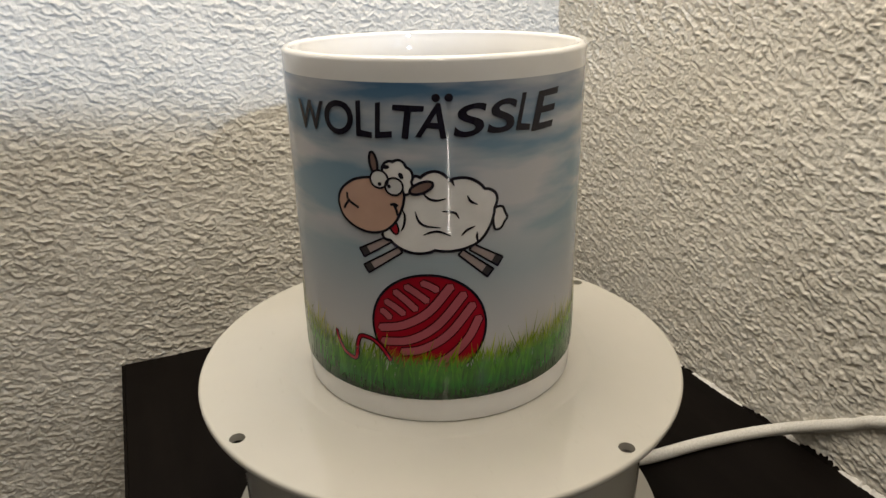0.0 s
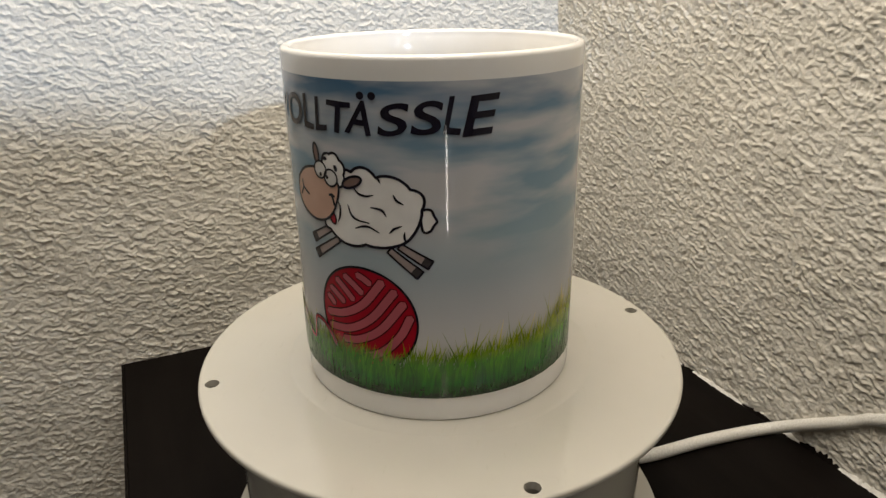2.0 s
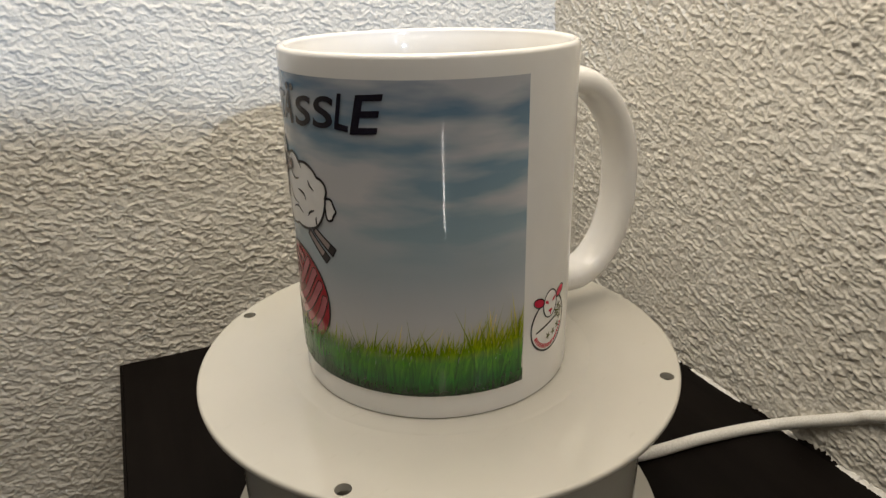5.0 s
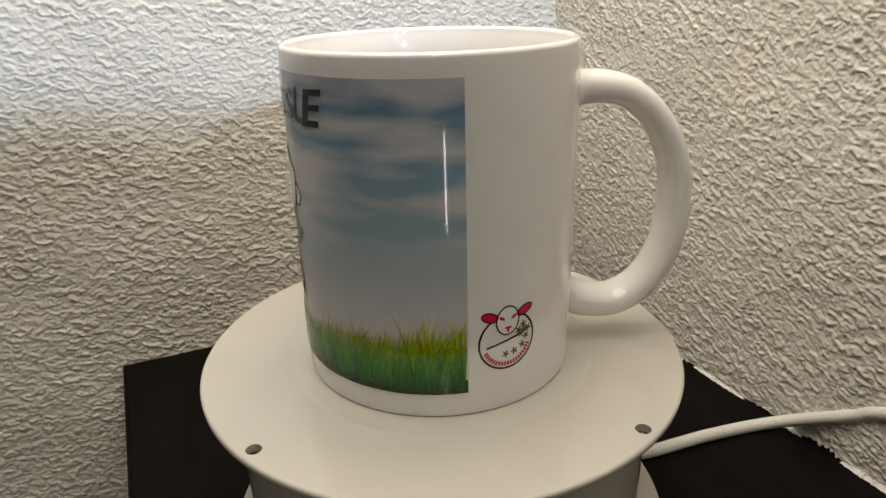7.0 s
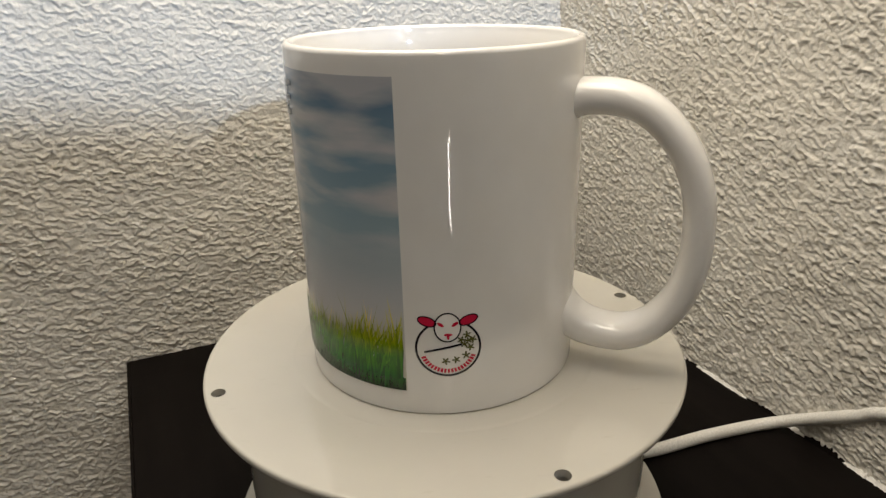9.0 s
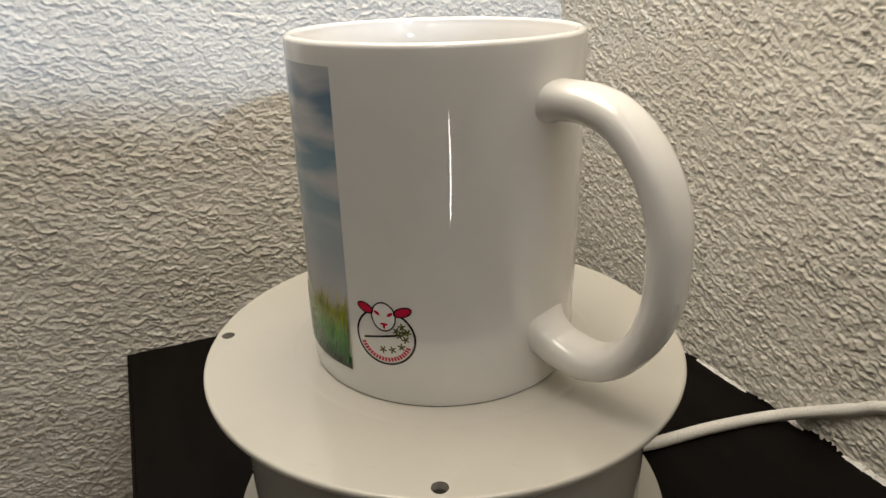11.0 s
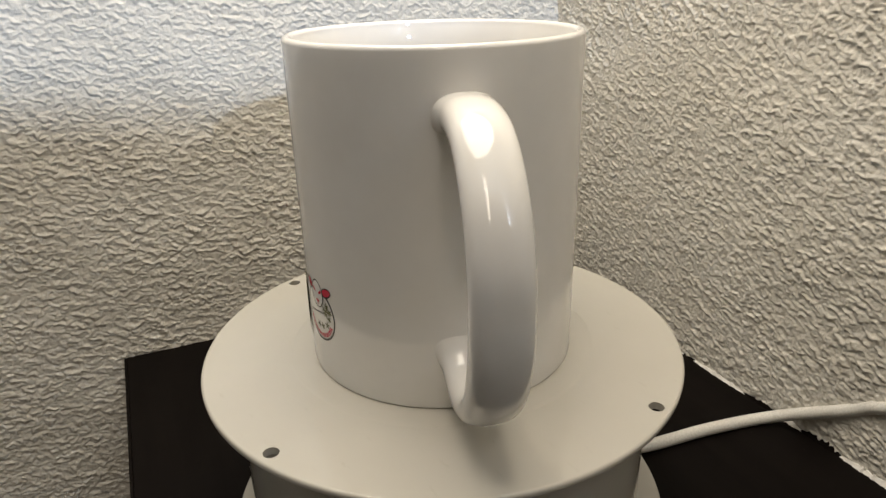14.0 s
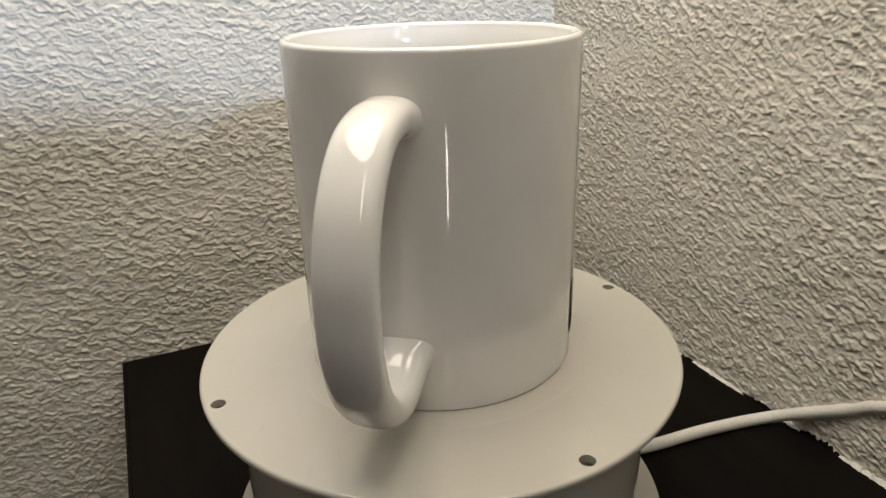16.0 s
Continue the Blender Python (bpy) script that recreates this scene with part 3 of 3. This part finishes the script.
    for (ax, ay), (bx2, by2), w in legs:
        d = Vector((bx2 - ax, by2 - ay)).normalized()
        q = Vector((-d.y, d.x)) * w
        a, b = Vector((ax, ay)), Vector((bx2, by2))
        h = b - d * 2.2
        quad = [a + q * 0.8, b + q * 1.15, b - q * 1.15, a - q * 0.8]
        hoof = [h + q * 1.1, b + q * 1.15, b - q * 1.15, h - q * 1.1]
        part("leg", decal(shape([quad]), 0.12), LEG_INK, sheet, "greyish sheep leg")
        part("hoof", decal(shape([hoof]), 0.15), HOOF_INK, sheet, "dark hoof")
        n = 7
        for i in range(4):
            s0, s1 = quad[i], quad[(i + 1) % 4]
            ink.append(([s0 + (s1 - s0) * k / n for k in range(n + 1)], False))
    part("leg_outline", settle(stroke(ink, 0.5), 0.175), BLACK_INK, sheet)
    tail_run = closed([(14.3, 58.9), (15.4, 59.9), (16.8, 59.7), (17.5, 58.2), (18.1, 56.9), (17.3, 55.8), (16.4, 54.4), (14.7, 54.5)])
    part("sheep_tail", decal(shape([tail_run]), 0.13), WOOL_INK, sheet, "woolly white tail")
    part("tail_outline", settle(stroke([(tail_run, True)], ink_w), 0.19), BLACK_INK, sheet)
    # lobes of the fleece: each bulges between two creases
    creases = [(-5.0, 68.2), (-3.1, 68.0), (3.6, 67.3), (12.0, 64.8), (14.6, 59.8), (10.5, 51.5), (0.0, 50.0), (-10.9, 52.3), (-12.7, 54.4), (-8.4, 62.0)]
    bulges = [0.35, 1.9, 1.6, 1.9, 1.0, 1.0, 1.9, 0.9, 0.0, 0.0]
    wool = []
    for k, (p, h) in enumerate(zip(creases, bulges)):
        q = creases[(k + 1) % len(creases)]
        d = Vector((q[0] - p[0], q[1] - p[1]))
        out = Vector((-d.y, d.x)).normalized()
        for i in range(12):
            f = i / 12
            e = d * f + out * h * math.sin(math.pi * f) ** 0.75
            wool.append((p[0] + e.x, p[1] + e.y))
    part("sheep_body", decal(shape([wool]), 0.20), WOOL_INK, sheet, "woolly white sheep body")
    curls = [spline(run, 6) for run in (
        [(-2.9, 64.8), (-1.3, 63.0), (0.7, 62.5), (2.7, 62.9)], [(-4.5, 59.7), (-3.8, 57.5), (-2.2, 56.2), (1.3, 55.7)], [(-2.6, 53.9), (-0.8, 54.6), (1.2, 54.7), (3.7, 53.6)],
        [(1.9, 59.8), (3.9, 59.6), (5.1, 59.1), (5.8, 57.9)], [(7.9, 63.3), (8.6, 62.0), (10.2, 61.1)], [(6.5, 53.6), (7.7, 54.8), (9.6, 55.6)], [(10.3, 54.0), (10.2, 52.7), (10.6, 51.3)],
        [(-7.5, 60.0), (-7.0, 58.5), (-7.3, 56.3), (-8.0, 54.8)], [(3.5, 67.7), (4.2, 67.1), (4.7, 66.1)])]
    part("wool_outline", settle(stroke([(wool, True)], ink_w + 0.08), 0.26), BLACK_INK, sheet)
    part("wool_curls", settle(stroke([(c, False) for c in curls], 0.62, taper=True), 0.26), BLACK_INK, sheet)
    mane = scallop(-8.9, 67.4, 4.0, 4.6, 7, 0.10, 0, 0.3, 80)
    part("mane", decal(shape([mane]), 0.30), WOOL_INK, sheet, "woolly white head curls")
    part("mane_outline", settle(stroke([(mane, True)], ink_w), 0.34), BLACK_INK, sheet)
    ears = [oval(-2.9, 65.6, 2.9, 1.25, 22), oval(-14.2, 71.3, 0.95, 2.5, 8)]
    for e in ears:
        part("ear", decal(shape([e]), 0.37), EAR_INK, sheet, "brown sheep ear")
    part("ear_outline", settle(stroke([(e, True) for e in ears], ink_w), 0.40), BLACK_INK, sheet)
    tongue = oval(-9.8, 55.8, 1.0, 2.0, 20)
    part("tongue", decal(shape([tongue]), 0.31), TONGUE_INK, sheet, "small red tongue")
    part("tongue_outline", settle(stroke([(tongue, True)], 0.45), 0.35), BLACK_INK, sheet)
    snout = closed([(-15.0, 67.7), (-17.8, 67.3), (-20.5, 66.3), (-23.4, 64.0), (-24.7, 61.2), (-24.1, 58.1), (-22.5, 56.1), (-19.5, 54.5), (-15.9, 53.8), (-12.3, 54.5),
                    (-9.6, 56.6), (-8.1, 59.2), (-7.1, 62.2), (-7.2, 64.7), (-9.7, 66.8), (-12.2, 67.6)])
    part("snout", decal(shape([snout]), 0.40), SKIN_INK, sheet, "pinkish brown sheep snout")
    lines = [(snout, True)] + [(spline(run, 5), False) for run in ([(-10.3, 61.3), (-9.4, 61.5), (-8.6, 61.1)], [(-9.5, 61.3), (-9.0, 60.2), (-8.7, 58.8)],
             [(-21.9, 63.1), (-21.9, 61.8), (-21.0, 60.9), (-18.9, 59.8)], [(-21.5, 61.2), (-22.4, 60.2), (-23.0, 59.1)])]
    part("snout_outline", settle(stroke(lines, ink_w), 0.44), BLACK_INK, sheet)
    for ex, ey, rx, ry, dx, dy in ((-12.9, 67.4, 2.2, 2.15, 0.1, -1.2), (-9.3, 65.8, 2.15, 2.1, -1.2, 0.0)):
        e = oval(ex, ey, rx, ry)
        part("eye", decal(shape([e]), 0.48), EYE_INK, sheet, "round white eye")
        part("eye_outline", settle(stroke([(e, True)], 0.5), 0.52), BLACK_INK, sheet)
        part("pupil", decal(shape([oval(ex + dx, ey + dy, 0.45, 0.5)]), 0.52), BLACK_INK, sheet)
    part("eyebrow", decal(shape([oval(-11.2, 70.4, 0.9, 0.5), oval(-7.6, 68.4, 0.55, 0.85, 25)]), 0.36), BLACK_INK, sheet)

    # meadow: a dark sward and many blades
    rng = random.Random(21)
    bm = bmesh.new()
    cols = 130
    row0 = [bm.verts.new((-68.4 + 136.8 * i / cols, 7.4, 0)) for i in range(cols + 1)]
    row1 = [bm.verts.new((-68.4 + 136.8 * i / cols, 11.5 + 1.2 * noise.noise((i * 0.31, 0, 0)), 0)) for i in range(cols + 1)]
    for i in range(cols):
        bm.faces.new((row0[i], row0[i + 1], row1[i + 1], row1[i]))
    bm.normal_update()
    part("sward", settle(bm, 0.24), GRASS_INK, sheet, "dark green base of the meadow")
    bm = bmesh.new()
    for k in range(2600):
        u = rng.uniform(-67.6, 67.6)
        tuft = 0.5 + 0.5 * noise.noise((u * 0.22, 4.0, 0))
        crest = 21.6 + 5.0 * (abs(u) / 50) ** 1.6 + 6.0 * (tuft - 0.5)
        tall = rng.random()
        h = 7.4 + (crest - 7.4) * (0.42 + 0.62 * tall + (0.32 * rng.random() if k % 5 == 0 else 0))
        foot = 7.4 + rng.uniform(0, 5.0)
        w = rng.uniform(0.16, 0.42)
        lean = rng.gauss(0.12, 0.2) * (h - foot)
        z = rng.uniform(0, 0.22)
        u_tip = max(-68.3, min(68.3, u + lean))
        mid_u = u + (u_tip - u) * 0.36
        mid_v = foot + (h - foot) * 0.55
        a, b = bm.verts.new((u - w, foot, z)), bm.verts.new((u + w, foot, z))
        c, d = bm.verts.new((mid_u + w * 0.75, mid_v, z)), bm.verts.new((mid_u - w * 0.75, mid_v, z))
        t = bm.verts.new((u_tip, h, z))
        bm.faces.new((a, b, c, d))
        bm.faces.new((d, c, t))
    bm.normal_update()
    tagged(part("meadow", settle(bm, 0.27), GRASS_INK, sheet, "printed green and yellow grass blades"), kind="stuff")


def emblem():
    """The small round mark beside the print, as plain shapes."""
    ex, ey = 79.9, 20.6
    base = part("emblem", settle(stroke([(oval(ex, ey, 8.4, 8.1, 0, 72), True)], 0.6), 0.06), BLACK_INK, mug, "small round emblem with red marks")
    head = [(x + 0.0, y) for x, y in oval(ex - 0.1, 26.7, 3.4, 4.1, 0, 40)]
    part("emblem_head", decal(shape([head]), 0.12), WOOL_INK, base, "pale head shape")
    part("emblem_head_outline", settle(stroke([(head, True)], 0.38), 0.16), BLACK_INK, base)
    ears = [oval(ex - 5.4, 28.5, 2.4, 1.3, -20), oval(ex + 5.3, 28.6, 2.5, 1.3, 20)]
    part("emblem_ears", decal(shape(ears), 0.10), EMBLEM_RED, base, "red ear shapes")
    part("emblem_ear_outline", settle(stroke([(e, True) for e in ears], 0.34), 0.15), BLACK_INK, base)
    marks = [oval(ex - 1.9, 27.6, 1.0, 0.45, -35), oval(ex + 1.8, 27.6, 1.0, 0.45, 35), oval(ex, 24.6, 1.1, 0.4), oval(ex, 24.0, 0.35, 0.8)]
    part("emblem_marks", decal(shape(marks), 0.18), EMBLEM_RED, base)
    part("emblem_needle", settle(stroke([([(ex - 6.2 + 9.6 * i / 8, 19.6 + 2.0 * i / 8) for i in range(9)], False)], 0.6), 0.10), BLACK_INK, base)
    petals = []
    for fx, fy in ((4.9, 24.3), (4.2, 21.7), (5.8, 20.6), (4.6, 18.3), (2.0, 17.1), (-0.7, 16.8), (6.4, 22.8), (3.4, 22.9), (5.2, 22.6)):
        for k in range(5):
            a = radians(72 * k + 20 * fx)
            petals.append(oval(ex + fx + 0.6 * math.cos(a), fy + 0.6 * math.sin(a), 0.62, 0.26, math.degrees(a), 8))
    part("emblem_flowers", decal(shape(petals), 0.10), OLIVE_INK, base, "tiny olive flower shapes")
    bars = []
    for k in range(19):
        a = radians(203 + 134 * k / 18)
        c, s = math.cos(a), math.sin(a)
        bars.append([(ex + 7.1 * c * q + p * -s * 0.31, ey + 6.8 * s * q + p * c * 0.31) for q, p in ((0.9, -1), (1.08, -1), (1.08, 1), (0.9, 1))])
    part("emblem_bars", decal(shape(bars), 0.10), EMBLEM_RED, base, "row of small red bars")


print_layers()
emblem()

# ---------------------------------------------------------------- what turns
def motions():
    walk(drum, [(t, pose(0, 0, -SHELF_Z, 0, 0, a)) for t, a in TURN])
    walk(mug, [(t, pose(0, 0, 0, 0, 0, a) @ pose(*MUG_OFF, 0)) for t, a in TURN])


motions()
